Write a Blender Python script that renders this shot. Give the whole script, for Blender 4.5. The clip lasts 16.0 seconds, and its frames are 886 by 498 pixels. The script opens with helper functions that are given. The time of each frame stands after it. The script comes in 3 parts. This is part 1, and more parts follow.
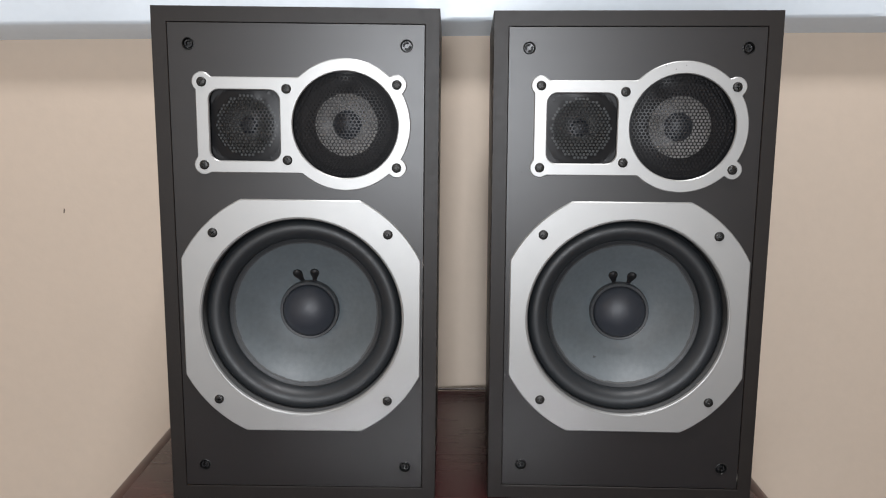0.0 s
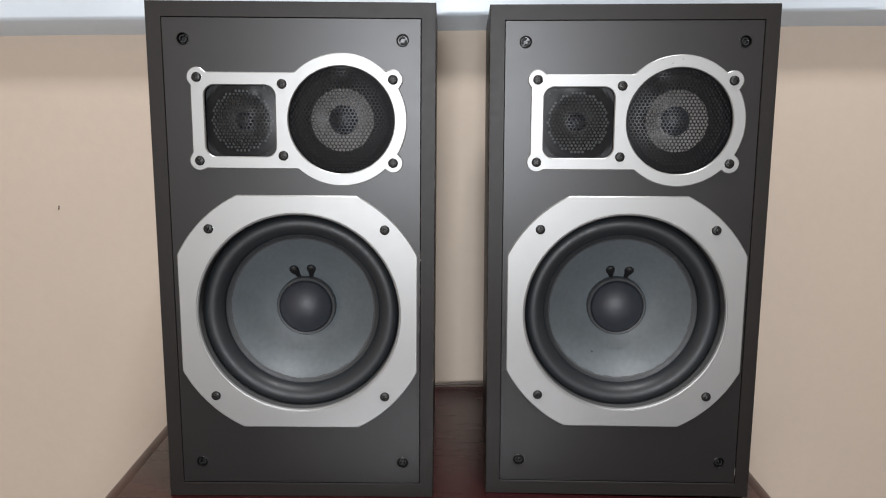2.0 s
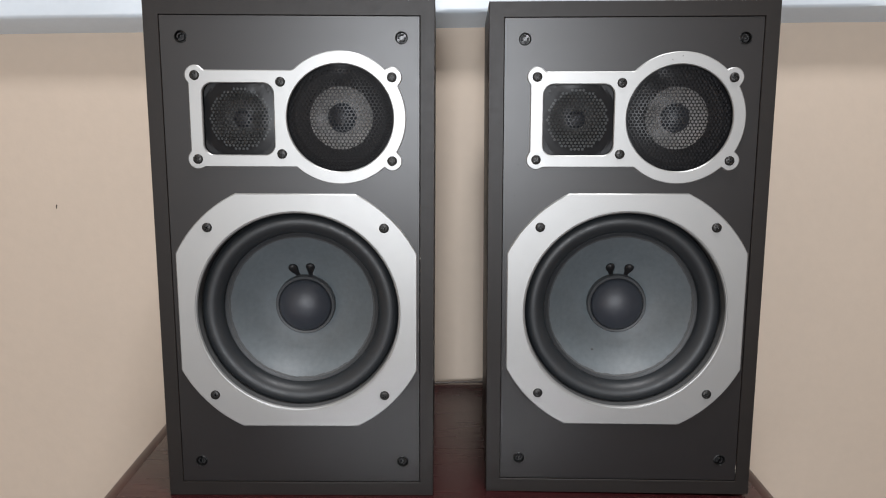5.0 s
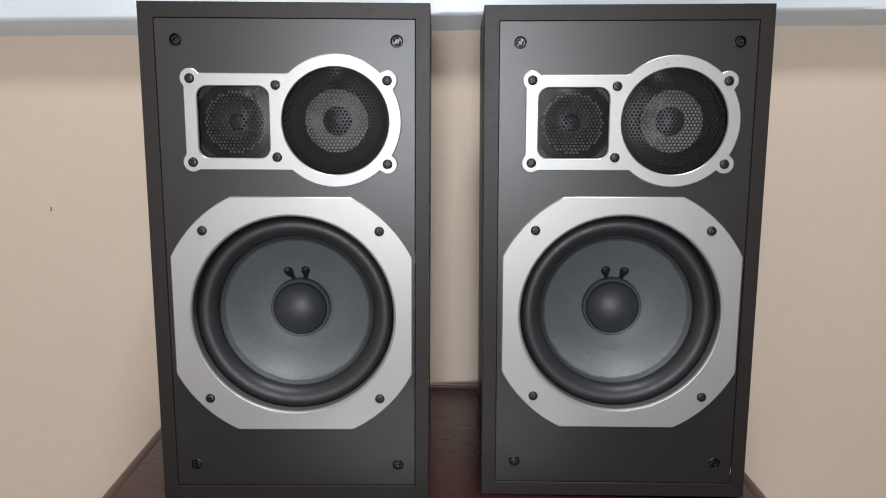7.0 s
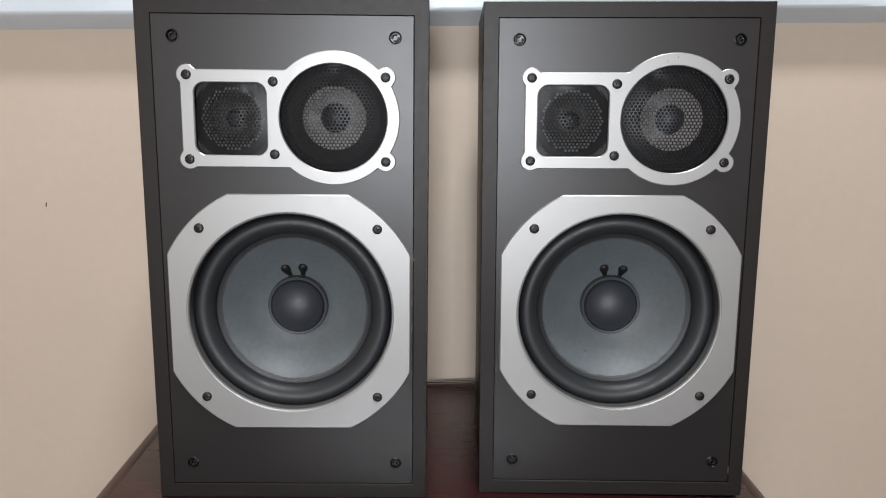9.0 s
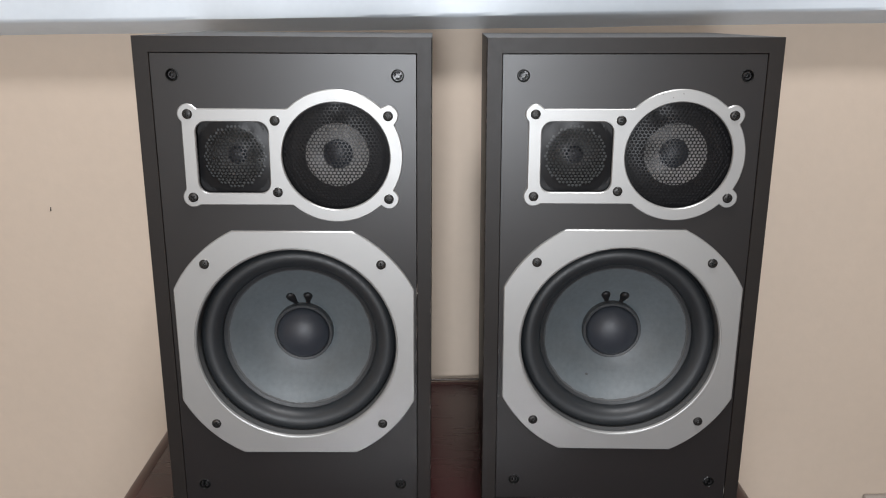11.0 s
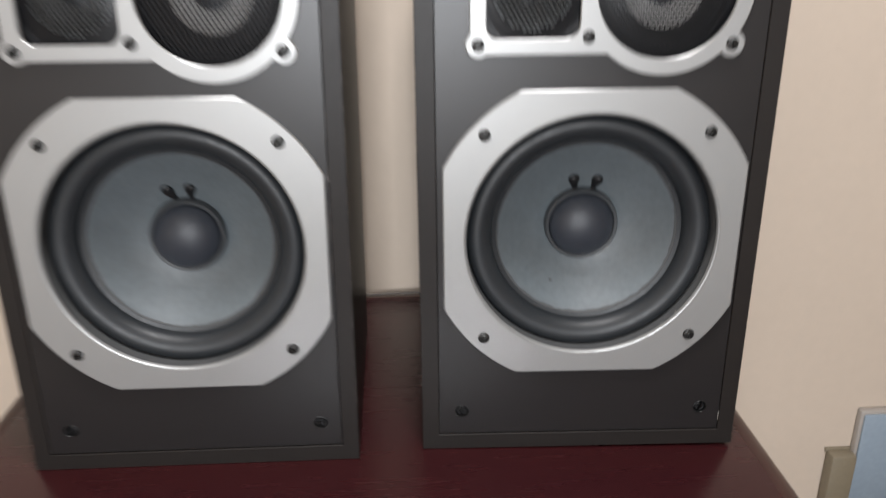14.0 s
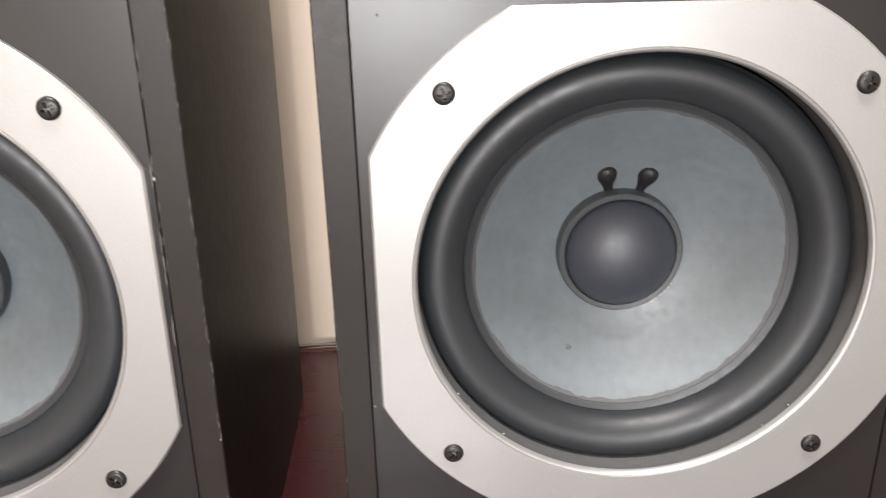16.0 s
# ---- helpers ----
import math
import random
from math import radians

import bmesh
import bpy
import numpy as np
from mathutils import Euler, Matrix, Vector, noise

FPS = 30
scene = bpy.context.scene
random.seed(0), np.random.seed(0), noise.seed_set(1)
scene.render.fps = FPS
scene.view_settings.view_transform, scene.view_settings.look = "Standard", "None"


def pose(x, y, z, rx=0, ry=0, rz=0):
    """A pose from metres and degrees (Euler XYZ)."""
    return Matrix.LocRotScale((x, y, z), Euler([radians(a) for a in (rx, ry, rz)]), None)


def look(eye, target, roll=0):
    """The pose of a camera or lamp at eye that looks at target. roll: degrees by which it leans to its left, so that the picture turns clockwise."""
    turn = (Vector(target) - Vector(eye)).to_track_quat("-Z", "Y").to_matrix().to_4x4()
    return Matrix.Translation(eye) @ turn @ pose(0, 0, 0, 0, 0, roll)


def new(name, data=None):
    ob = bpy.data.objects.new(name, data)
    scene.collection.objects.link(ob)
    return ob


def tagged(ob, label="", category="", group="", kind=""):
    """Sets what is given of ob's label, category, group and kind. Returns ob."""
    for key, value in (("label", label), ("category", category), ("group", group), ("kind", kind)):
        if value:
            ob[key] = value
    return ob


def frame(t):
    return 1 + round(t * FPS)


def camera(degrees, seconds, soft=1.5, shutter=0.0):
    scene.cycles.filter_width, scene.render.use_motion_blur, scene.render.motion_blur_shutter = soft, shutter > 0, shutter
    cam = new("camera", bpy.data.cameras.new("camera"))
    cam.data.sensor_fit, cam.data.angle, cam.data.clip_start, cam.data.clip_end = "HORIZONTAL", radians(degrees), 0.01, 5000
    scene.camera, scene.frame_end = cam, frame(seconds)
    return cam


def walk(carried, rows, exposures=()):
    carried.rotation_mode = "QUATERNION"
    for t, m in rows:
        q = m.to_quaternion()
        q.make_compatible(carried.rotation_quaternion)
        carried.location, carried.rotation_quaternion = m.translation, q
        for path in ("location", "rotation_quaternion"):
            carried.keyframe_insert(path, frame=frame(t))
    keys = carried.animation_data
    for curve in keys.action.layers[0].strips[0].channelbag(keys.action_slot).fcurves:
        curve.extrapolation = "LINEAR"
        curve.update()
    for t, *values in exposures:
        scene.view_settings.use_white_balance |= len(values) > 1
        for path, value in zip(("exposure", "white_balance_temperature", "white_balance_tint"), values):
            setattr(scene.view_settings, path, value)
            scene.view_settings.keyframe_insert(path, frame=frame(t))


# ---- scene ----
cam = camera(56.9, 16.0, soft=1.1, shutter=0.5)
PATH = [
    (0, (0.001, -0.784, 0.383), (-0.003, 1.185, 0.035), 0.7),
    (0.5, (0.0, -0.783, 0.383), (-0.003, 1.185, 0.026), 0.6),
    (1, (0.0, -0.781, 0.383), (-0.004, 1.186, 0.022), 0.5),
    (1.5, (-0.001, -0.781, 0.382), (0.002, 1.186, 0.019), 0.6),
    (2, (0.0, -0.782, 0.382), (0.006, 1.186, 0.024), 0.5),
    (2.5, (0.001, -0.781, 0.385), (0.006, 1.186, 0.022), 0.4),
    (3, (0.0, -0.781, 0.384), (0.005, 1.185, 0.019), 0.4),
    (3.5, (-0.001, -0.782, 0.382), (0.006, 1.186, 0.021), 0.5),
    (4, (-0.002, -0.781, 0.381), (0.007, 1.186, 0.017), 0.4),
    (6.5, (-0.001, -0.779, 0.384), (0.016, 1.188, 0.021), 0.4),
    (7, (-0.001, -0.779, 0.384), (0.02, 1.188, 0.023), 0.4),
    (7.5, (-0.002, -0.779, 0.383), (0.019, 1.188, 0.019), 0.4),
    (8, (-0.002, -0.777, 0.384), (0.021, 1.188, 0.016), 0.5),
    (10.3, (-0.006, -0.764, 0.422), (0.033, 1.184, -0.03), 0.6),
    (10.5, (-0.005, -0.758, 0.451), (0.032, 1.179, -0.044), 0.6),
    (11, (-0.004, -0.757, 0.487), (0.02, 1.168, -0.055), 0.4),
    (11.5, (-0.003, -0.762, 0.493), (0.039, 1.157, -0.069), 1.0),
    (12, (-0.003, -0.768, 0.495), (0.038, 1.15, -0.07), 1.0),
    (12.5, (-0.004, -0.771, 0.495), (0.031, 1.149, -0.066), 0.8),
    (13, (-0.005, -0.771, 0.494), (0.025, 1.149, -0.065), 0.7),
    (13.5, (-0.002, -0.761, 0.489), (0.033, 1.155, -0.082), 0.5),
    (13.7, (0.002, -0.719, 0.473), (0.058, 1.182, -0.145), 0.2),
    (13.8, (0.005, -0.681, 0.462), (0.096, 1.2, -0.214), 0.4),
    (13.9, (0.019, -0.637, 0.432), (0.119, 1.232, -0.272), 0.1),
    (14, (0.031, -0.589, 0.401), (0.141, 1.272, -0.325), -0.1),
    (14.1, (0.046, -0.545, 0.377), (0.14, 1.306, -0.376), -0.6),
    (14.2, (0.0563, -0.5006, 0.3419), (0.1376, 1.3622, -0.3817), -1.25),
    (14.5, (0.0799, -0.3908, 0.3059), (0.1835, 1.4854, -0.3789), -1.04),
    (14.7, (0.0927, -0.3466, 0.3109), (0.1965, 1.5225, -0.3932), -1.4),
    (15, (0.0942, -0.3217, 0.3096), (0.2093, 1.5403, -0.4111), -1.03),
    (15.3, (0.0931, -0.3169, 0.3105), (0.2013, 1.5452, -0.4113), -0.87),
    (15.5, (0.0920, -0.3155, 0.3111), (0.203, 1.5463, -0.4111), -0.85),
    (15.7, (0.0905, -0.3161, 0.3115), (0.1955, 1.5468, -0.4092), -0.98),
    (16, (0.0819, -0.3197, 0.3150), (0.1642, 1.5511, -0.3875), -0.97),
]
walk(cam, [(t, look(eye, target, roll)) for t, eye, target, roll in PATH], [(0, 0.08, 6500, 11), (13.6, 0.08, 6500, 11), (14.1, 0.46, 6600, 11), (14.6, 0.98, 6850, 13), (15, 1.22, 6900, 14), (16, 1.28, 6950, 14)])

# ---------------------------------------------------------------- world and light
world = bpy.data.worlds.new("room_air")
world.use_nodes = True
world.node_tree.nodes["Background"].inputs[0].default_value = (0.6, 0.7, 0.85, 1)
world.node_tree.nodes["Background"].inputs[1].default_value = 0.15
scene.world = world


def area_lamp(name, eye, target, power, sx, sy, colour, shape="RECTANGLE"):
    lamp = bpy.data.lights.new(name, "AREA")
    lamp.energy, lamp.shape, lamp.size, lamp.size_y, lamp.color = power, shape, sx, sy, colour
    ob = new(name, lamp)
    ob.matrix_world = look(eye, target)
    return ob


# ceiling lamp above and behind the camera, unseen glare light added in rear wall
area_lamp("ceiling_lamp_light", (0.095, -0.37, 1.66), (0.095, -0.369, 0), 19, 0.20, 0.22, (0.985, 0.985, 1.0))
area_lamp("window_daylight", (-0.10, -2.74, 0.44), (-0.10, 0, 0.44), 50, 0.32, 0.86, (0.903, 0.945, 0.992))


# ---------------------------------------------------------------- materials
def material(name, colour, rough=0.5, metal=0.0, spec=0.5, coat=0.0, coat_rough=0.1,
             large=(3.0, 0.12), small=(150.0, 0.08), bump=(400.0, 0.1), rough_var=0.1, tint=None, stretch=(1, 1, 1)):
    """Principled surface with cloudy variation at two scales, uneven gloss and a fine relief."""
    m = bpy.data.materials.new(name)
    m.use_nodes = True
    t = m.node_tree
    p = t.nodes["Principled BSDF"]
    p.inputs["Roughness"].default_value = rough
    p.inputs["Metallic"].default_value = metal
    p.inputs["Specular IOR Level"].default_value = spec
    p.inputs["Coat Weight"].default_value = coat
    p.inputs["Coat Roughness"].default_value = coat_rough
    co = t.nodes.new("ShaderNodeTexCoord")
    mp = t.nodes.new("ShaderNodeMapping")
    mp.inputs["Scale"].default_value = stretch
    t.links.new(co.outputs["Object"], mp.inputs["Vector"])

    def cloud(scale, detail=5.0):
        n = t.nodes.new("ShaderNodeTexNoise")
        n.inputs["Scale"].default_value, n.inputs["Detail"].default_value = scale, detail
        t.links.new(mp.outputs[0], n.inputs["Vector"])
        return n.outputs["Fac"]

    def mix(fac, a, b):
        n = t.nodes.new("ShaderNodeMix")
        n.data_type = "RGBA"
        t.links.new(fac, n.inputs[0])
        for value, socket in ((a, n.inputs[6]), (b, n.inputs[7])):
            if isinstance(value, tuple):
                socket.default_value = (*value, 1)
            else:
                t.links.new(value, socket)
        return n.outputs[2]

    def ramp(fac, lo, hi):
        n = t.nodes.new("ShaderNodeMapRange")
        n.inputs[1].default_value, n.inputs[2].default_value = 0.3, 0.7
        n.inputs[3].default_value, n.inputs[4].default_value = lo, hi
        t.links.new(fac, n.inputs[0])
        return n.outputs[0]

    other = tint or tuple(c * 0.7 for c in colour)
    c1 = mix(ramp(cloud(large[0]), 0.0, large[1] * 2), colour, other)
    c2 = mix(ramp(cloud(small[0], 8.0), 0.0, small[1] * 2), c1, tuple(c * 0.5 for c in colour))
    t.links.new(c2, p.inputs["Base Color"])
    t.links.new(ramp(cloud(large[0] * 7), max(0.02, rough - rough_var / 2), min(1.0, rough + rough_var / 2)), p.inputs["Roughness"])
    if bump[1]:
        b = t.nodes.new("ShaderNodeBump")
        b.inputs["Strength"].default_value, b.inputs["Distance"].default_value = bump[1], 0.001
        t.links.new(cloud(bump[0]), b.inputs["Height"])
        t.links.new(b.outputs[0], p.inputs["Normal"])
    return m


WALL = material("cream_wall_paint", (0.56, 0.47, 0.385), 0.75, spec=0.3, large=(2.5, 0.10), small=(60, 0.03), bump=(90, 0.25))
WHITE = material("white_gloss_paint", (0.71, 0.79, 0.86), 0.35, large=(6, 0.05), small=(120, 0.03), bump=(60, 0.2))
CEILING = material("ceiling_paint", (0.75, 0.72, 0.68), 0.8, bump=(90, 0.2))
FLOOR = material("floor_boards", (0.09, 0.055, 0.033), 0.45, stretch=(1, 8, 1), bump=(30, 0.2))
VINYL = material("dark_brown_vinyl", (0.0170, 0.0143, 0.0130), 0.42, spec=0.25, rough_var=0.05, large=(25, 0.2), small=(260, 0.12), bump=(620, 0.05))
BAFFLE = material("charcoal_baffle_paint", (0.0142, 0.0128, 0.0129), 0.34, spec=0.44, rough_var=0.015, large=(9, 0.06), small=(600, 0.02), bump=(1800, 0.02))
SILVER = material("silver_paint_plate", (0.350, 0.352, 0.347), 0.41, metal=0.55, rough_var=0.03, large=(20, 0.03), small=(900, 0.06), bump=(2500, 0.015))
GRILLE = material("black_perforated_steel", (0.008, 0.008, 0.009), 0.37, spec=0.22, rough_var=0.04, bump=(900, 0.04))
RUBBER = material("black_rubber", (0.0185, 0.0215, 0.0245), 0.47, spec=0.48, large=(30, 0.2), small=(500, 0.1), bump=(700, 0.04))
CONE = material("grey_treated_paper_cone", (0.110, 0.133, 0.146), 0.50, spec=0.9, large=(34, 0.20), small=(190, 0.18), bump=(230, 0.10), rough_var=0.16)
CAP = material("black_dust_cap_cloth", (0.031, 0.036, 0.047), 0.46, spec=0.5, large=(40, 0.15), small=(1500, 0.2), bump=(2500, 0.12))
GLUE = material("black_glue", (0.010, 0.010, 0.011), 0.5, spec=0.35, bump=(300, 0.3))
GASKET = material("grey_black_gasket", (0.078, 0.081, 0.083), 0.62, spec=0.35, bump=(800, 0.25))
COLLAR = material("dark_grey_glue_collar", (0.046, 0.050, 0.054), 0.5, spec=0.4, bump=(500, 0.25))
SCREW = material("blackened_steel_screw", (0.034, 0.033, 0.032), 0.36, metal=0.6, spec=0.35, bump=(900, 0.2))
PLASTIC = material("black_plastic", (0.009, 0.009, 0.009), 0.4, spec=0.25, bump=(700, 0.05))
SOCKET = material("glossy_black_plastic", (0.010, 0.010, 0.010), 0.28, spec=0.36, rough_var=0.04, bump=(700, 0.03))
PAPER = material("light_grey_cone_paper", (0.33, 0.325, 0.32), 0.7, bump=(500, 0.2))
HORN = material("grey_tweeter_cone", (0.095, 0.10, 0.10), 0.5, bump=(500, 0.1))
FELT = material("matte_black_felt", (0.040, 0.040, 0.042), 0.9, spec=0.1, bump=(900, 0.3))
# bare chips in the covering, and the painted glints of glue beads
CHIP_GLINT = material("bare_chip_and_glint", (0.36, 0.34, 0.31), 0.7)
TABLE = material("red_mahogany_lacquer", (0.031, 0.0058, 0.0078), 0.26, spec=0.32, rough_var=0.05,
                 large=(4, 0.3), small=(40, 0.10), bump=(60, 0.02), stretch=(0.6, 5, 5), tint=(0.04, 0.009, 0.009))
TABLE_EDGE = material("brown_wood_edging", (0.055, 0.020, 0.016), 0.36, spec=0.4, large=(6, 0.3), small=(60, 0.3), stretch=(5, 0.6, 5), bump=(80, 0.08))
CABLE = material("dark_cable_sheath", (0.05, 0.035, 0.025), 0.4)
BOX = material("pale_blue_grey_plastic", (0.25, 0.31, 0.37), 0.4, large=(10, 0.06), bump=(300, 0.05))
OLIVE = material("beige_brown_plastic", (0.21, 0.175, 0.12), 0.5)
WEAR = material("worn_through_vinyl", (0.10, 0.087, 0.078), 0.75, spec=0.2)
SCUFF = material("scuffed_paint", (0.24, 0.22, 0.205), 0.75, spec=0.2)
HOUSING = material("grey_beige_plastic", (0.34, 0.31, 0.28), 0.5)
KNOB = material("dark_green_plastic", (0.03, 0.055, 0.05), 0.3)
GLASS_WHITE = material("opal_shade", (0.85, 0.83, 0.78), 0.3)


# ---------------------------------------------------------------- mesh helpers
def obj(name, bm, mat, parent=None, label="", smooth=True, angle=35):
    bmesh.ops.recalc_face_normals(bm, faces=bm.faces)
    me = bpy.data.meshes.new(name)
    for f in bm.faces:
        f.smooth = smooth
    if smooth:
        for e in bm.edges:
            if len(e.link_faces) == 2 and e.calc_face_angle(0) > radians(angle):
                e.smooth = False
    bm.to_mesh(me)
    bm.free()
    me.materials.append(mat)
    ob = new(name, me)
    if parent:
        ob.parent = parent
    if label:
        tagged(ob, label)
    return ob


def part(name, bm, mat, parent, label="", smooth=True, angle=35):
    return obj(name, bm, mat, parent, label, smooth, angle)


def box_bm(x0, x1, y0, y1, z0, z1, bevel=0.0, segments=2, bm=None):
    bm = bm or bmesh.new()
    made = bmesh.ops.create_cube(bm, size=1.0)["verts"]
    for v in made:
        v.co = Vector(((x0 + x1) / 2 + v.co.x * (x1 - x0), (y0 + y1) / 2 + v.co.y * (y1 - y0), (z0 + z1) / 2 + v.co.z * (z1 - z0)))
    if bevel:
        edges = list({e for v in made for e in v.link_edges})
        bmesh.ops.bevel(bm, geom=edges, offset=bevel, segments=segments, profile=0.5, affect="EDGES")
    return bm


def lathe(profile, u, v, n=96, bm=None):
    """Turns (radius, depth) about the y axis through (u, v)."""
    bm = bm or bmesh.new()
    rings = []
    for r, y in profile:
        if r < 1e-6:
            rings.append([bm.verts.new((u, y, v))])
        else:
            rings.append([bm.verts.new((u + r * math.cos(2 * math.pi * i / n), y, v + r * math.sin(2 * math.pi * i / n))) for i in range(n)])
    for a, b in zip(rings, rings[1:]):
        for i in range(n):
            j = (i + 1) % n
            if len(a) == 1 and len(b) > 1:
                bm.faces.new((a[0], b[i], b[j]))
            elif len(b) == 1 and len(a) > 1:
                bm.faces.new((a[i], a[j], b[0]))
            elif len(a) > 1:
                bm.faces.new((a[i], a[j], b[j], b[i]))
    return bm


def circle_pts(u, v, r, n=96, a0=0.0, a1=360.0, closed=True):
    k = n if closed else n - 1
    return [(u + r * math.cos(radians(a0 + (a1 - a0) * i / k)), v + r * math.sin(radians(a0 + (a1 - a0) * i / k))) for i in range(n)]


def round_rect(u, v, hx, hz, r, n=10):
    pts = []
    for sx, sz, a in ((1, 1, 0), (-1, 1, 90), (-1, -1, 180), (1, -1, 270)):
        pts += circle_pts(u + sx * (hx - r), v + sz * (hz - r), r, n, a, a + 90, closed=False)
    return pts


def shrink(pts, d):
    """The closed outline moved inwards by d (outlines run anticlockwise)."""
    out, n = [], len(pts)
    for i in range(n):
        p, q, r = Vector(pts[i - 1]), Vector(pts[i]), Vector(pts[(i + 1) % n])
        a, b = (q - p).normalized(), (r - q).normalized()
        na, nb = Vector((-a.y, a.x)), Vector((-b.y, b.x))
        m = (na + nb)
        m = m / max(0.3, m.dot(na)) if m.length > 1e-6 else na
        out.append((q.x + m.x * d, q.y + m.y * d))
    return out


def slab(outer, holes, front, back, edge=0.0006):
    """A flat plate with holes, facing -y, its front edges slightly broken."""
    bm = bmesh.new()
    loops = [(outer, shrink(outer, edge))] + [(h, shrink(h, -edge)) for h in holes]
    fill = []
    for full, small in loops:
        n = len(full)
        levels = [[bm.verts.new((x, y, z)) for x, z in pts] for pts, y in ((small, front), (full, front + edge), (full, back))]
        for a, b in zip(levels, levels[1:]):
            for i in range(n):
                bm.faces.new((a[i], a[(i + 1) % n], b[(i + 1) % n], b[i]))
        fill += [bm.edges.get((levels[0][i], levels[0][(i + 1) % n])) for i in range(n)]
    bmesh.ops.triangle_fill(bm, edges=fill, use_beauty=True)
    return bm


def lattice(inside, u0, v0, reach, pitch, hole, depth, open_r=1.0, thick=0.0006):
    """Sheet steel with hexagonally set holes; depth(x, z) gives its dished and dented face."""
    verts, faces = [], []
    rows = int(reach / (pitch * 0.866)) + 2
    for j in range(-rows, rows + 1):
        for i in range(-rows - 2, rows + 3):
            cx, cz = u0 + (i + 0.5 * (j % 2)) * pitch, v0 + j * pitch * 0.866
            if not inside(cx, cz, 0.0):
                continue
            solid = not inside(cx, cz, pitch * 0.6) or math.hypot(cx - u0, cz - v0) > open_r
            k = len(verts)
            for rad, dy in ((pitch * 0.5774, 0.0), (hole, 0.0), (hole, thick)):
                for a in range(6):
                    t = radians(30 + 60 * a)
                    x, z = cx + rad * math.cos(t), cz + rad * math.sin(t)
                    verts.append((x, depth(x, z) + dy, z))
            if solid:
                faces.append([k + a for a in range(6)])
                continue
            for a in range(6):
                b = (a + 1) % 6
                faces.append((k + a, k + b, k + 6 + b, k + 6 + a))
                faces.append((k + 6 + a, k + 6 + b, k + 12 + b, k + 12 + a))
    return verts, faces


def sheet_part(name, data, mat, parent, label=""):
    me = bpy.data.meshes.new(name)
    me.from_pydata(data[0], [], data[1])
    me.materials.append(mat)
    me.update()
    ob = new(name, me)
    ob.parent = parent
    return tagged(ob, label) if label else ob


# ---------------------------------------------------------------- room
TABLE_Z = -0.0210
BASE_Z = -0.015
WALL_Y = 0.352
FLOOR_Z = TABLE_Z - 0.75


def structure(name, bm, mat, label, category):
    return tagged(obj(name, bm, mat, smooth=False), label, category, kind="structure")


structure("wall_north", box_bm(-1.1, 2.6, WALL_Y, WALL_Y + 0.15, FLOOR_Z, 1.75), WALL, "cream painted plaster wall behind the table", "wall")
# side walls are unseen; near on the left, far on the right for bounce
structure("wall_east", box_bm(2.6, 2.75, -2.9, WALL_Y + 0.15, FLOOR_Z, 1.75), WALL, "unseen cream side wall, placed to shape bounced light", "wall")
structure("wall_west", box_bm(-1.25, -1.1, -2.9, WALL_Y + 0.15, FLOOR_Z, 1.75), WALL, "unseen cream side wall, placed to shape bounced light", "wall")
# unseen wall, cut open only to let the added glare light in
south = bmesh.new()
for a in ((-1.1, -0.31, FLOOR_Z, 1.75), (0.11, 2.6, FLOOR_Z, 1.75), (-0.31, 0.11, FLOOR_Z, -0.04), (-0.31, 0.11, 0.92, 1.75)):
    box_bm(a[0], a[1], -2.9, -2.76, a[2], a[3], bm=south)
structure("wall_south", south, WALL, "unseen cream wall with an opening for the added glare light", "wall")
structure("floor", box_bm(-1.25, 2.75, -2.9, WALL_Y + 0.15, FLOOR_Z - 0.1, FLOOR_Z), FLOOR, "brown wooden floor", "floor")
structure("ceiling", box_bm(-1.25, 2.75, -2.9, WALL_Y + 0.15, 1.75, 1.85), CEILING, "white painted ceiling", "ceiling")

# white ledge over the table: sloped underside, upright front, slightly uneven edge
ledge = bmesh.new()
STEPS = 120
profile = [(WALL_Y + 0.001, 0.4735), (WALL_Y - 0.022, 0.4815), (WALL_Y - 0.042, 0.4885), (WALL_Y - 0.046, 0.4905), (WALL_Y - 0.0475, 0.494), (WALL_Y - 0.0475, 0.60), (WALL_Y + 0.001, 0.60)]
rings = []
for i in range(STEPS + 1):
    x = -1.1 + 3.7 * i / STEPS
    rise = 0.0205 * x
    ring = []
    for k, (y, z) in enumerate(profile):
        wob = 0.0012 * noise.noise((x * 7, k * 3.1, 0.4)) + 0.0006 * noise.noise((x * 31, k * 1.7, 2.0))
        ring.append(ledge.verts.new((x, y + (wob if 0 < k < 5 else 0), z + rise + wob)))
    rings.append(ring)
for a, b in zip(rings, rings[1:]):
    for k in range(len(profile)):
        q = (k + 1) % len(profile)
        ledge.faces.new((a[k], a[q], b[q], b[k]))
ledge.faces.new(rings[0])
ledge.faces.new(rings[-1])
tagged(obj("window_sill", ledge, WHITE, angle=50), "white painted ledge running along the cream wall", "ledge", kind="structure")

# small dark mark on the wall
mark = bmesh.new()
box_bm(-0.0007, 0.0007, -0.0006, 0.001, -0.0030, 0.0030, 0.0005, bm=mark)
mark = tagged(obj("wall_mark", mark, CABLE), "tiny dark nick in the cream wall paint", "mark")
mark.matrix_world = pose(-0.533, WALL_Y - 0.0004, 0.230, 0, 8, 0)


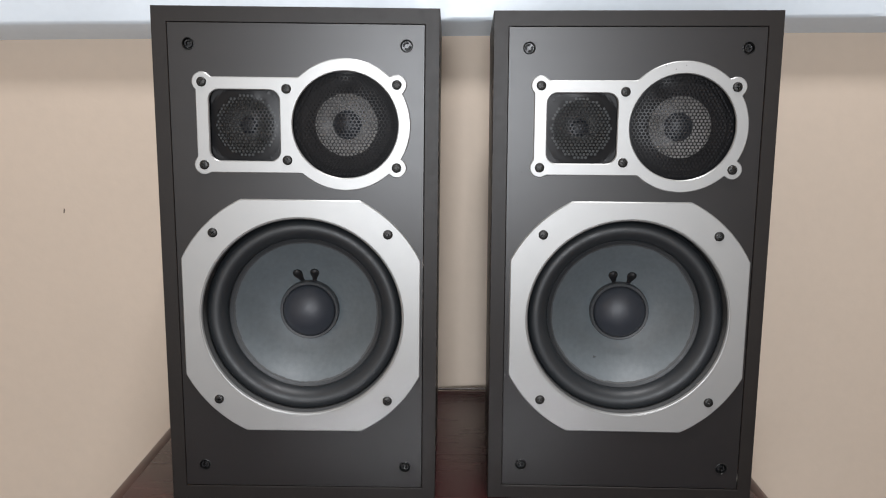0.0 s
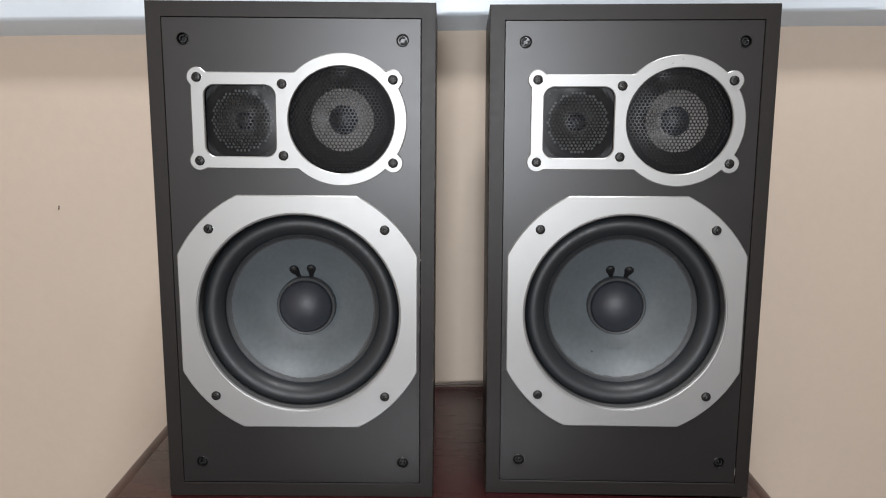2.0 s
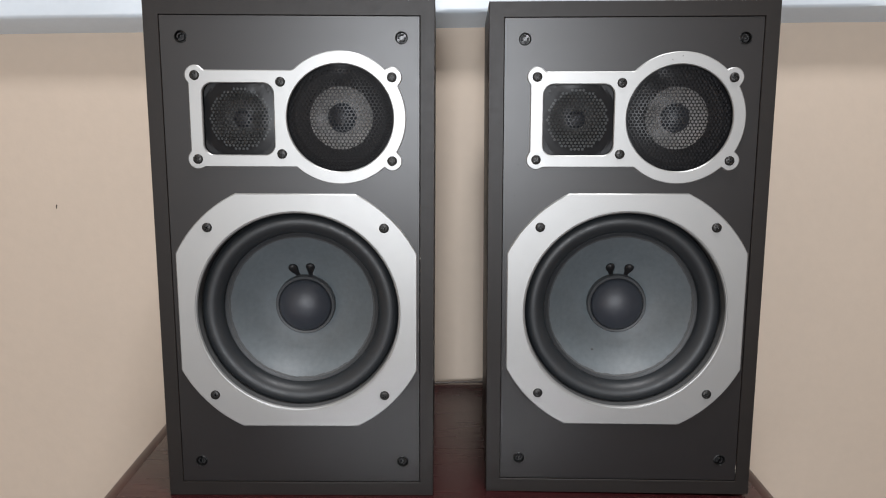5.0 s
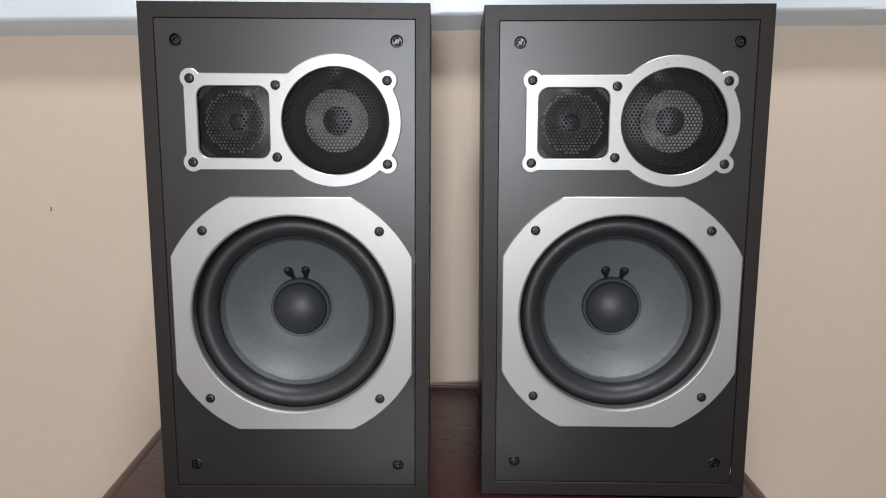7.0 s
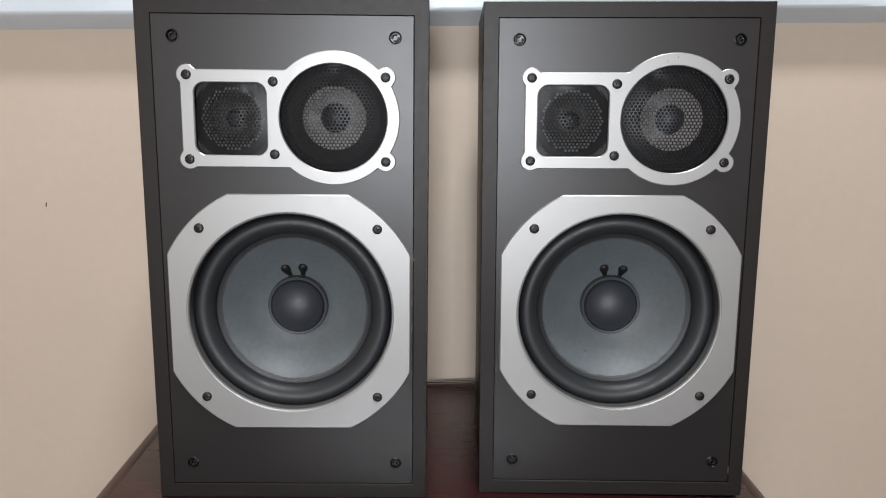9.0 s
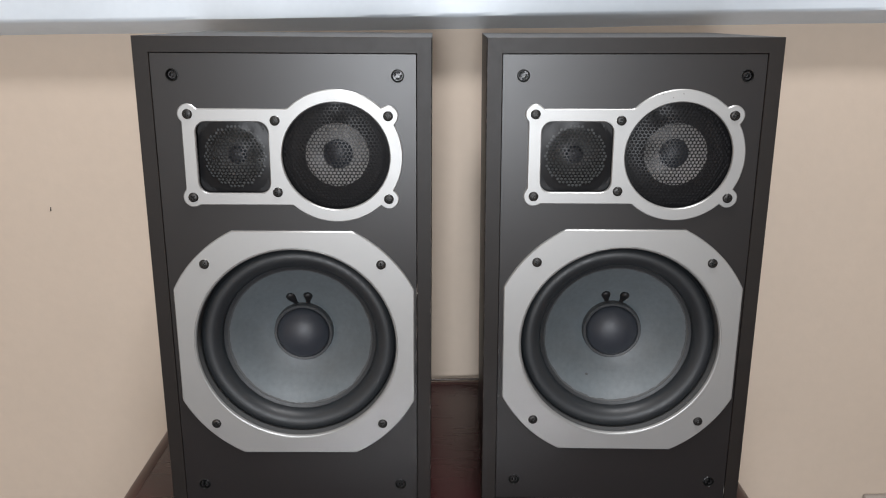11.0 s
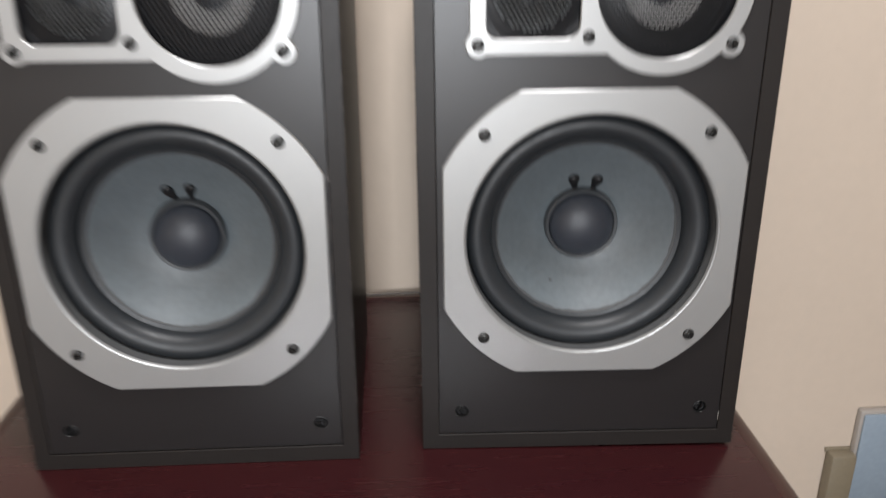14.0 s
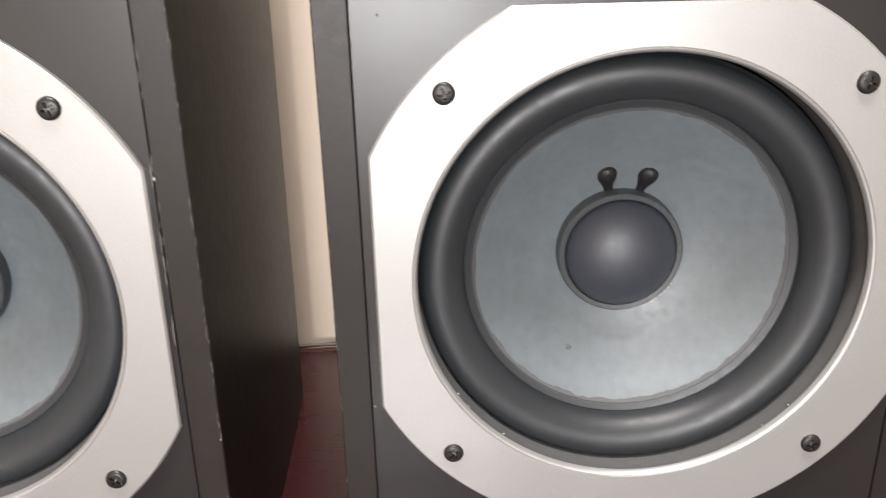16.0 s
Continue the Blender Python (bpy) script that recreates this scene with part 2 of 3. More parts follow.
# ---------------------------------------------------------------- table
def build_table():
    table = new("side_table")
    x0, x1, y0, y1, z = -0.350, 0.354, -0.36, WALL_Y - 0.003, TABLE_Z
    part("tabletop", box_bm(x0 + 0.020, x1 - 0.020, y0 + 0.020, y1 - 0.020, z - 0.028, z, 0.0008), TABLE, table, "glossy red mahogany tabletop")
    part("edging", slab_edge(x0, x1, y0, y1, z), TABLE_EDGE, table, "rounded brown wooden edging")
    part("apron", box_bm(x0 + 0.05, x1 - 0.05, y0 + 0.05, y1 - 0.04, z - 0.10, z - 0.0286, 0.003), TABLE_EDGE, table)
    for lx in (x0 + 0.05, x1 - 0.09):
        for ly in (y0 + 0.05, y1 - 0.09):
            leg = bmesh.new()
            box_bm(lx, lx + 0.04, ly, ly + 0.04, FLOOR_Z, z - 0.0287, 0.004, bm=leg)
            for vert in leg.verts:
                if vert.co.z < FLOOR_Z + 0.1:
                    vert.co.x = lx + 0.02 + (vert.co.x - lx - 0.02) * 0.7
                    vert.co.y = ly + 0.02 + (vert.co.y - ly - 0.02) * 0.7
            part("leg", leg, TABLE_EDGE, table)
    return tagged(table, "dark red lacquered wooden table against the wall", "table")


def slab_edge(x0, x1, y0, y1, z):
    """A rounded moulding round the tabletop."""
    bm = bmesh.new()
    section = [(0.0199, -0.0006), (0.017, 0.0), (0.012, -0.0009), (0.0075, -0.003), (0.0035, -0.0063), (0.001, -0.0105), (0.0, -0.015), (0.001, -0.020), (0.004, -0.0245), (0.010, -0.028), (0.0199, -0.0285)]
    loops = []
    for d, dz in section:
        loops.append([bm.verts.new((x, y, z + dz)) for x, y in round_rect((x0 + x1) / 2, (y0 + y1) / 2, (x1 - x0) / 2 - d, (y1 - y0) / 2 - d, 0.026, 8)])
    for a, b in zip(loops, loops[1:]):
        n = len(a)
        for i in range(n):
            bm.faces.new((a[i], a[(i + 1) % n], b[(i + 1) % n], b[i]))
    return bm


build_table()


# ---------------------------------------------------------------- loudspeakers
SIDE_L, SIDE_R, SEAM_L, SEAM_R = -0.1365, 0.1337, -0.1220, 0.1199
HEIGHT, DEPTH, FOOT, FRAME = 0.4858, 0.249, -0.0060, 0.0145
WOOFER = (0.0, 0.1880)
MID = (0.0446, 0.3775)
TWEETER = (-0.0509, 0.3761)
LIP = -0.0008


def cabinet_bm():
    """Box with a front frame round the baffle."""
    bm = bmesh.new()
    h, f = HEIGHT, FRAME
    outer = [(SIDE_L, FOOT), (SIDE_R, FOOT), (SIDE_R, h), (SIDE_L, h)]
    inner = [(SEAM_L, FOOT + f), (SEAM_R, FOOT + f), (SEAM_R, h - f), (SEAM_L, h - f)]
    c = 0.0005
    levels = []
    grow = lambda pts, d: [(x + (d if x < 0 else -d), z + (d if z < h / 2 else -d)) for x, z in pts]
    for pts, y in ((outer, DEPTH), (outer, LIP + c), (grow(outer, c), LIP), (grow(inner, -c), LIP), (inner, LIP + c), (inner, 0.10)):
        levels.append([bm.verts.new((x, y, z)) for x, z in pts])
    for a, b in zip(levels, levels[1:]):
        for i in range(4):
            bm.faces.new((a[i], a[(i + 1) % 4], b[(i + 1) % 4], b[i]))
    bm.faces.new(levels[0])
    bm.faces.new(levels[-1])
    return bm


def woofer_outline():
    """Circle cut by a square, so that the corners are rounded off."""
    a, b, r = 0.1171, 0.1178, 0.1311
    pts = []
    t0, t1 = math.degrees(math.asin(math.sqrt(r * r - a * a) / r)), math.degrees(math.asin(b / r))
    for q, flip in ((0, False), (90, True), (180, False), (270, True)):
        lo, hi = (t0, t1) if not flip else (90 - t1, 90 - t0)
        pts += circle_pts(WOOFER[0], WOOFER[1], r, 18, q + lo, q + hi, closed=False)
    return pts


TWEETER_SCREWS = [(-0.0905, 0.4165), (0.0935, 0.4155), (-0.0905, 0.3385), (0.0935, 0.3375), (-0.0107, 0.4108), (-0.0108, 0.3437)]


def tweeter_outline():
    """Rectangle joined to a circle, with a round lobe at each outer screw."""
    discs = [(MID[0], MID[1], 0.0622)] + [(x, z, 0.0095) for x, z in TWEETER_SCREWS[:4]]
    rect = (-0.0968, MID[0], 0.3312, 0.4215)

    def inside(x, z):
        if rect[0] <= x <= rect[1] and rect[2] <= z <= rect[3]:
            return True
        for u, v, r in discs:
            if (x - u) ** 2 + (z - v) ** 2 <= r * r:
                return True
        # short necks between lobe and body
        for u, v, r in discs[1:]:
            cx, cz = (MID if u > 0 else (-0.06, MID[1]))
            d = Vector((cx - u, cz - v)).normalized()
            s = (x - u) * d.x + (z - v) * d.y
            w = abs(-(x - u) * d.y + (z - v) * d.x)
            if 0 < s < 0.03 and w < 0.0088:
                return True
        return False

    pts = []
    # swept about the round half first, then about the square half
    for ox, oz, a0, a1, n in ((MID[0], MID[1], -134.0, 134.0, 260), (-0.05, 0.3764, 43.0, 317.0, 240)):
        for i in range(n):
            a = radians(a0 + (a1 - a0) * i / (n - 1))
            s = 0.15
            while s > 0 and not inside(ox + s * math.cos(a), oz + s * math.sin(a)):
                s -= 0.0008
            lo, hi = s, s + 0.0008
            for _ in range(12):
                m = (lo + hi) / 2
                if inside(ox + m * math.cos(a), oz + m * math.sin(a)):
                    lo = m
                else:
                    hi = m
            pts.append((ox + lo * math.cos(a), oz + lo * math.sin(a)))
    return pts


def cross_pts(r, w):
    """Outline of a cross recess, anticlockwise."""
    return [(r, -w), (r, w), (w, w), (w, r), (-w, r), (-w, w), (-r, w), (-r, -w), (-w, -w), (-w, -r), (w, -r), (w, -w)]


def screw_bm(r=0.0042):
    """Pan-headed screw facing -y with a cross recess, in a shallow seat."""
    bm = lathe([(r * 1.22, 0.0003), (r * 1.12, 0.0009), (r * 1.0, 0.0010), (r * 0.98, -0.0004), (r * 0.90, -0.0011), (r * 0.74, -0.0015)], 0, 0, 24)
    bm.verts.ensure_lookup_table()
    rim = list(bm.verts)[-24:]
    top = [bm.verts.new((x, -0.0016, z)) for x, z in cross_pts(r * 0.56, r * 0.13)]
    floor = [bm.verts.new((x * 0.8, 0.0002, z * 0.8)) for x, z in cross_pts(r * 0.56, r * 0.13)]
    n = len(top)
    for i in range(n):
        bm.faces.new((top[i], top[(i + 1) % n], floor[(i + 1) % n], floor[i]))
    bm.faces.new(floor)
    edges = [bm.edges.get((rim[i], rim[(i + 1) % 24])) for i in range(24)] + [bm.edges.get((top[i], top[(i + 1) % n])) for i in range(n)]
    bmesh.ops.triangle_fill(bm, edges=edges, use_beauty=True)
    return bm


def socket_bm(r=0.0060):
    """Cup flush with the panel that takes a peg of the cloth front."""
    return lathe([(r, 0.0005), (r, -0.0002), (r * 0.96, -0.0006), (r * 0.90, -0.0007), (r * 0.85, -0.0003), (r * 0.80, 0.0020), (r * 0.76, 0.0048), (0, 0.0050)], 0, 0, 28)


def prong_bm(r=0.0060):
    """Split sleeve inside the cup: two half rings with a slot between them."""
    bm = bmesh.new()
    for side in (1, -1):
        rings = []
        for rad, y in ((r * 0.60, 0.0049), (r * 0.60, 0.0008), (r * 0.52, 0.0004), (r * 0.36, 0.0004), (r * 0.30, 0.0012), (r * 0.30, 0.0049)):
            rings.append([bm.verts.new((side * rad * math.cos(radians(a)) + side * 0.0004, y, rad * math.sin(radians(a)))) for a in range(-75, 76, 15)])
        for p, q in zip(rings, rings[1:]):
            for i in range(len(p) - 1):
                bm.faces.new((p[i], p[i + 1], q[i + 1], q[i]))
        for end in (0, -1):
            bm.faces.new([ring[end] for ring in rings])
    return bm


def scratches_bm(seed, x, z0, z1, count, width, length, jitter=0.0004):
    """Thin uneven slivers along an upright edge, where the covering is rubbed through."""
    bm = bmesh.new()
    rnd = random.Random(seed)
    for _ in range(count):
        z = rnd.uniform(z0, z1)
        half, w = length * rnd.uniform(0.3, 1.0), width * rnd.uniform(0.4, 1.0)
        u = x + rnd.uniform(-jitter, jitter)
        pts = [(u - w, z - half), (u + w * 0.6, z - half * 0.5), (u + w, z + half * 0.6), (u, z + half), (u - w, z + half * 0.3)]
        lo = [bm.verts.new((px, 0.0002, pz)) for px, pz in pts]
        hi = [bm.verts.new((u + (px - u) * 0.7, -0.00012, z + (pz - z) * 0.95)) for px, pz in pts]
        for i in range(5):
            bm.faces.new((lo[i], lo[(i + 1) % 5], hi[(i + 1) % 5], hi[i]))
        bm.faces.new(hi)
    return bm


def chip_bm(sx, sz):
    bm = bmesh.new()
    bmesh.ops.create_icosphere(bm, subdivisions=1, radius=1.0)
    for v in bm.verts:
        v.co = Vector((v.co.x * sx, v.co.y * 0.0003, v.co.z * sz)) * (1 + 0.3 * noise.noise(v.co * 3))
    return bm


def lead_bm(x0, z0, x1, z1):
    """Glue-covered lead: thin at the dust cap, swelling to a drop at the outer end."""
    bm = bmesh.new()
    n, rings = 14, []
    d = Vector((x1 - x0, 0, z1 - z0))
    side = Vector((d.z, 0, -d.x)).normalized()
    for i in range(n + 1):
        t = i / n
        bulge = 0.5 - 0.5 * math.cos(math.pi * min(1.0, max(0.0, (t - 0.2) / 0.5)))
        width = 0.0024 + 0.0025 * bulge
        if t > 0.7:
            width *= math.sqrt(max(0.0, 1 - ((t - 0.7) / 0.3) ** 2)) * 0.98 + 0.02
        ring = []
        for k in range(10):
            a = 2 * math.pi * k / 10
            q = Vector((x0, 0, z0)) + d * t + side * width * math.cos(a)
            q.y = cone_depth(math.hypot(q.x, q.z)) - max(0.0, math.sin(a)) * width * 0.9 + 0.0002
            ring.append(bm.verts.new(q))
        rings.append(ring)
    for a, b in zip(rings, rings[1:]):
        for k in range(10):
            bm.faces.new((a[k], a[(k + 1) % 10], b[(k + 1) % 10], b[k]))
    bm.faces.new(rings[0])
    bm.faces.new(rings[-1])
    return bm


def cone_depth(r):
    """Depth of the woofer cone behind the baffle face at radius r (metres)."""
    t = (0.0735 - r) / (0.0735 - 0.028)
    return 0.0215 + 0.028 * t + 0.003 * math.sin(math.pi * t)


def glue_edge_bm(seed):
    """Ragged band of glue on the outer rim of the cone."""
    bm = bmesh.new()
    n = 240
    outer, inner = [], []
    for i in range(n):
        a = 2 * math.pi * i / n
        c, d = math.cos(a), math.sin(a)
        r = 0.0722 + 0.0010 * noise.noise((c * 5, d * 5, seed * 3.7)) + 0.0006 * noise.noise((c * 26, d * 26, seed * 1.9))
        for ring, rad, lift in ((outer, 0.0742, 0.0005), (inner, r, 0.0003)):
            ring.append(bm.verts.new((rad * c, cone_depth(rad) - lift, rad * d)))
    for i in range(n):
        j = (i + 1) % n
        bm.faces.new((outer[i], outer[j], inner[j], inner[i]))
    return bm


def dented(x, z, marks):
    """How far dents (u, v, reach, depth) push a guard in at (x, z)."""
    return sum(d * math.exp(-((x - u) ** 2 + (z - v) ** 2) / (r * r)) for u, v, r, d in marks)


def loudspeaker(seed, label, leads, mid_dents, tweeter_dents):
    ls = new("loudspeaker")
    tagged(ls, label, "loudspeaker", "pair of loudspeakers")
    cab = part("cabinet", cabinet_bm(), VINYL, ls, "dark brown vinyl-covered box with a front frame", angle=20)
    h, f = HEIGHT, FRAME
    rect = [(SEAM_L + 0.0002, FOOT + f + 0.0007), (SEAM_R - 0.0004, FOOT + f + 0.0007), (SEAM_R - 0.0004, h - f - 0.0003), (SEAM_L + 0.0002, h - f - 0.0003)]
    holes = [circle_pts(*WOOFER, 0.1012), circle_pts(*MID, 0.0525), round_rect(*TWEETER, 0.0348, 0.0348, 0.011)]
    holes += [circle_pts(x, z, 0.0057, 24) for x in (-0.1025, 0.1025) for z in (0.4515, 0.0312)]
    baffle = part("baffle", slab(rect, holes, 0.0, 0.012, 0.0003), BAFFLE, ls, "charcoal painted front panel")
    first = None
    for x, z in ((-0.1025, 0.4515), (0.1025, 0.4515), (-0.1025, 0.0312), (0.1025, 0.0312)):
        turn = (0, radians(17 * (x > 0) + 40 * (z > 0.2)), 0)
        if first is None:
            first = (part("grille_socket", socket_bm(), SOCKET, baffle), part("split_sleeve", prong_bm(), GLUE, baffle))
            pair = first
        else:
            pair = [q.copy() for q in first]
            for q in pair:
                scene.collection.objects.link(q)
        for q in pair:
            q.location, q.rotation_euler = (x, 0, z), turn

    # woofer
    plate = part("woofer_plate", slab(woofer_outline(), [circle_pts(*WOOFER, 0.1002, 128)], -0.0034, 0.0002, 0.0009), SILVER, ls, "silver trim plate with cut corners")
    lip = lathe([(0.1010, -0.0026), (0.1004, -0.0034), (0.0996, -0.0031), (0.0988, -0.0018), (0.0987, -0.0006), (0.1007, 0.0)], *WOOFER, 128)
    part("rim", lip, SILVER, plate)
    first = None
    for k, (sx, sz) in enumerate(((-1, 1), (1, 1), (-1, -1), (1, -1))):
        s = part("screw", screw_bm(0.0048), SCREW, plate) if first is None else first.copy()
        if first is None:
            first = s
        else:
            scene.collection.objects.link(s)
        s.location = (sx * (0.0852 if sz > 0 else 0.0846), -0.0036, WOOFER[1] + sz * 0.0848)
        s.rotation_euler = (0, radians(23 + 31 * k + seed * 13), 0)
    prof = [(0.0748, cone_depth(0.0748))]
    for i in range(1, 13):
        r = 0.0735 - (0.0735 - 0.0275) * i / 12
        prof.append((r, cone_depth(r)))
    cone = part("woofer_cone", lathe(prof, 0, 0), CONE, ls, "grey treated paper cone")
    cone.location = (WOOFER[0], 0, WOOFER[1] - 0.0014)
    roll = [(0.0990, 0.0160), (0.0980, 0.0148)]
    for i in range(13):
        a = math.pi * i / 12
        roll.append((0.0874 + 0.0099 * math.cos(a), 0.0130 + 0.0068 * i / 12 - 0.0092 * math.sin(a)))
    roll += [(0.0770, 0.0196), (0.0763, 0.0199), (0.0737, cone_depth(0.0737) - 0.0007), (0.0734, cone_depth(0.0734) + 0.0004)]
    part("surround", lathe(roll, 0, 0, 128), RUBBER, cone, "black rubber roll surround")
    part("gasket", lathe([(0.1006, -0.0004), (0.0994, -0.0003), (0.0991, 0.0010), (0.0986, 0.0125), (0.0986, 0.0160)], 0, 0.0014, 128), GASKET, cone, "grey-black gasket ring")
    collar = cone_depth(0.0296) - 0.0026
    ring = lathe([(0.0311, collar + 0.0032), (0.0308, collar - 0.0020), (0.0303, collar - 0.0050), (0.0297, collar - 0.0055), (0.0277, collar - 0.0050), (0.0271, collar - 0.0040), (0.0266, collar - 0.0012)], 0, -0.0019, 72)
    part("glue_ring", ring, COLLAR, cone, "raised collar and glue seam round the dust cap")
    dome = []
    for i in range(13):
        a = math.pi / 2 * i / 12
        dome.append((0.0272 * math.cos(a), collar - 0.0026 - 0.0165 * math.sin(a)))
    part("dust_cap", lathe(dome, 0, -0.0019, 72), CAP, cone, "domed black dust cap")
    part("glue_edge", glue_edge_bm(seed), GASKET, cone, "uneven smear of dried glue round the cone")
    for d in leads:
        part("lead_wire", lead_bm(*d), GLUE, cone, "black glue-covered lead")

    # midrange and tweeter
    tp = part("tweeter_plate", slab(tweeter_outline(), [circle_pts(*MID, 0.0503, 96), round_rect(*TWEETER, 0.0335, 0.0335, 0.010)], -0.0032, 0.0002, 0.0008), SILVER, ls, "silver trim plate round tweeter and midrange")
    first = None
    for k, (x, z) in enumerate(TWEETER_SCREWS):
        s = part("screw", screw_bm(0.0047), SCREW, tp) if first is None else first.copy()
        if first is None:
            first = s
        else:
            scene.collection.objects.link(s)
        s.location = (x, -0.0034, z)
        s.rotation_euler = (0, radians(11 + 47 * k + seed * 29), 0)

    def mid_depth(x, z):
        u, v = x - MID[0], z - MID[1]
        r2 = min(1.0, (u * u + v * v) / 0.051 ** 2)
        return 0.0048 - 0.0062 * (1 - r2) + dented(u, v, mid_dents)

    def tw_depth(x, z):
        u, v = x - TWEETER[0], z - TWEETER[1]
        r = math.hypot(u, v)
        return 0.0040 - 0.0030 * (1 + math.cos(math.pi * min(1.0, r / 0.033))) + 0.0018 * (min(r, 0.038) / 0.038) ** 4 + dented(u, v, tweeter_dents)

    sheet_part("midrange_grille", lattice(lambda x, z, m: math.hypot(x - MID[0], z - MID[1]) < 0.052 - m, *MID, 0.053, 0.0036, 0.00155, mid_depth), GRILLE, ls, "black perforated steel guard, dented")
    sheet_part("tweeter_grille", lattice(lambda x, z, m: max(abs(x - TWEETER[0]), abs(z - TWEETER[1])) < 0.0346 - m, *TWEETER, 0.036, 0.0036, 0.00150, tw_depth, 0.0290), GRILLE, ls, "black perforated steel guard, dented")
    mid = part("midrange_cone", lathe([(0.0300, 0.009), (0.025, 0.0115), (0.019, 0.0140), (0.0125, 0.0160)], 0, 0, 64), PAPER, ls, "light grey paper cone behind the guard")
    mid.location = (MID[0], 0, MID[1])
    part("surround", lathe([(0.0525, 0.0075), (0.0465, 0.008), (0.043, 0.0055), (0.035, 0.0068), (0.0300, 0.0092)], 0, 0, 64), FELT, mid)
    part("dust_cap", lathe([(0.0145, 0.0158), (0.0105, 0.0130), (0.006, 0.0112), (0, 0.0105)], 0, 0, 48), CAP, mid)
    tw = part("tweeter_cone", lathe([(0.0300, 0.0075), (0.0265, 0.0070), (0.0245, 0.0085), (0.016, 0.0125), (0.0085, 0.0155)], 0, 0, 64), HORN, ls, "grey tweeter cone behind the guard")
    tw.location = (TWEETER[0], 0, TWEETER[1])
    part("dust_cap", lathe([(0.009, 0.0156), (0.006, 0.0115), (0, 0.0095)], 0, 0, 40), CAP, tw)
    part("frame", slab(round_rect(0, 0, 0.0347, 0.0347, 0.011), [circle_pts(0, 0, 0.0295, 64)], 0.0078, 0.011, 0.0004), PLASTIC, tw)
    return ls, cab


left, left_cab = loudspeaker(1, "scratched dark brown loudspeaker with silver trim plates on the red table", [(-0.006, 0.026, -0.0145, 0.041), (0.005, 0.027, 0.006, 0.0425)],
                             [(-0.011, 0.001, 0.009, 0.0018), (0.002, 0.040, 0.008, 0.0012)], [(-0.003, 0.002, 0.012, 0.0026), (0.013, 0.023, 0.005, 0.0006), (0.020, 0.000, 0.008, 0.0010)])
left.matrix_world = pose(-0.1395, 0.0032, BASE_Z, 0, 0, 0)
right, right_cab = loudspeaker(4, "dark brown loudspeaker with silver plates and a white lower nick", [(-0.0055, 0.026, -0.0085, 0.0415), (0.0085, 0.026, 0.0135, 0.0405)],
                               [(-0.020, 0.001, 0.012, 0.0022), (-0.018, 0.038, 0.008, 0.0015)], [(0.004, 0.004, 0.013, 0.0028), (-0.010, 0.026, 0.009, 0.0009)])
right.matrix_world = pose(0.1853, 0.0085, BASE_Z + 0.0012, 0, -0.5, -2.2)

for host, spots in ((left_cab, ((0.1202, LIP, 0.243, 0.0006, 0.0009), (0.1331, LIP, 0.12, 0.0003, 0.0008))),
                    (right_cab, ((0.1192, LIP, 0.022, 0.0003, 0.0048), (-0.1205, LIP, 0.128, 0.0005, 0.0005)))):
    for x, y, z, sx, sz in spots:
        c = part("chip", chip_bm(sx, sz), CHIP_GLINT, host, "pale nick in the covering")
        c.location = (x, y, z)


for host, runs in ((left_cab, ((SIDE_R - 0.0005, 0.05, 0.47, 60, 0.00035, 0.0030), (SEAM_R + 0.0004, 0.20, 0.30, 14, 0.0003, 0.0040))),
                   (right_cab, ((SIDE_L + 0.0005, 0.05, 0.47, 46, 0.0003, 0.0026), (SIDE_R - 0.0005, 0.02, 0.30, 14, 0.0003, 0.0020)))):
    for k, (x, z0, z1, count, width, length) in enumerate(runs):
        rub = part("edge_wear", scratches_bm(k + 3, x, z0, z1, count, width, length), WEAR, host, "pale rubbed edge of the covering", smooth=False)
        rub.location = (0, LIP, 0)
        tagged(rub, "pale rubbed edge of the covering", kind="stuff")
scuff = part("scratch", scratches_bm(11, 0.1190, 0.165, 0.245, 9, 0.00028, 0.0065, 0.0003), SCUFF, left_cab, "pale scratches beside the silver plate", smooth=False)
tagged(scuff, "pale scratches beside the silver plate", kind="stuff")

# dust and glue specks on the right-hand loudspeaker; glue coloured pale for its glints
for kid in right.children:
    if kid.name.startswith("baffle"):
        for x, z in ((-0.1075, 0.3335), (-0.1105, 0.3035)):
            c = part("speck", chip_bm(0.0006, 0.0006), PLASTIC, kid, "tiny black speck")
            c.location = (x, 0.0, z)
    if kid.name.startswith("tweeter_plate"):
        for x, z in ((0.026, 0.4350), (0.0355, 0.4318), (0.045, 0.4355)):
            c = part("speck", chip_bm(0.0005, 0.0005), PLASTIC, kid, "tiny black speck")
            c.location = (x, -0.0033, z)
    if kid.name.startswith("woofer_cone"):
        c = part("spot", chip_bm(0.0026, 0.0013), GASKET, kid, "dull dark spot on the cone")
        c.location, c.rotation_euler = (-0.026, cone_depth(0.0555) - 0.0002, -0.049), (radians(-32), 0, radians(-18))
        for a, dr in ((214, 0.0), (219, 0.0003), (232, -0.0002), (309, 0.0002), (318, 0.0)):
            c = part("glue_bead", chip_bm(0.0006, 0.0005), CHIP_GLINT, kid, "bead of glue with its glint painted pale")
            c.location = ((0.0986 + dr) * math.cos(radians(a)), 0.0004, (0.0986 + dr) * math.sin(radians(a)) + 0.0014)
        for k in range(7):
            a = radians(-62 + 5 * k)
            r = 0.0300
            c = part("glue_bead", chip_bm(0.0006, 0.0004), CHIP_GLINT, kid, "bead of glue with its glint painted pale")
            c.location = (r * math.cos(a), cone_depth(r) - 0.0092, r * math.sin(a) - 0.0019)


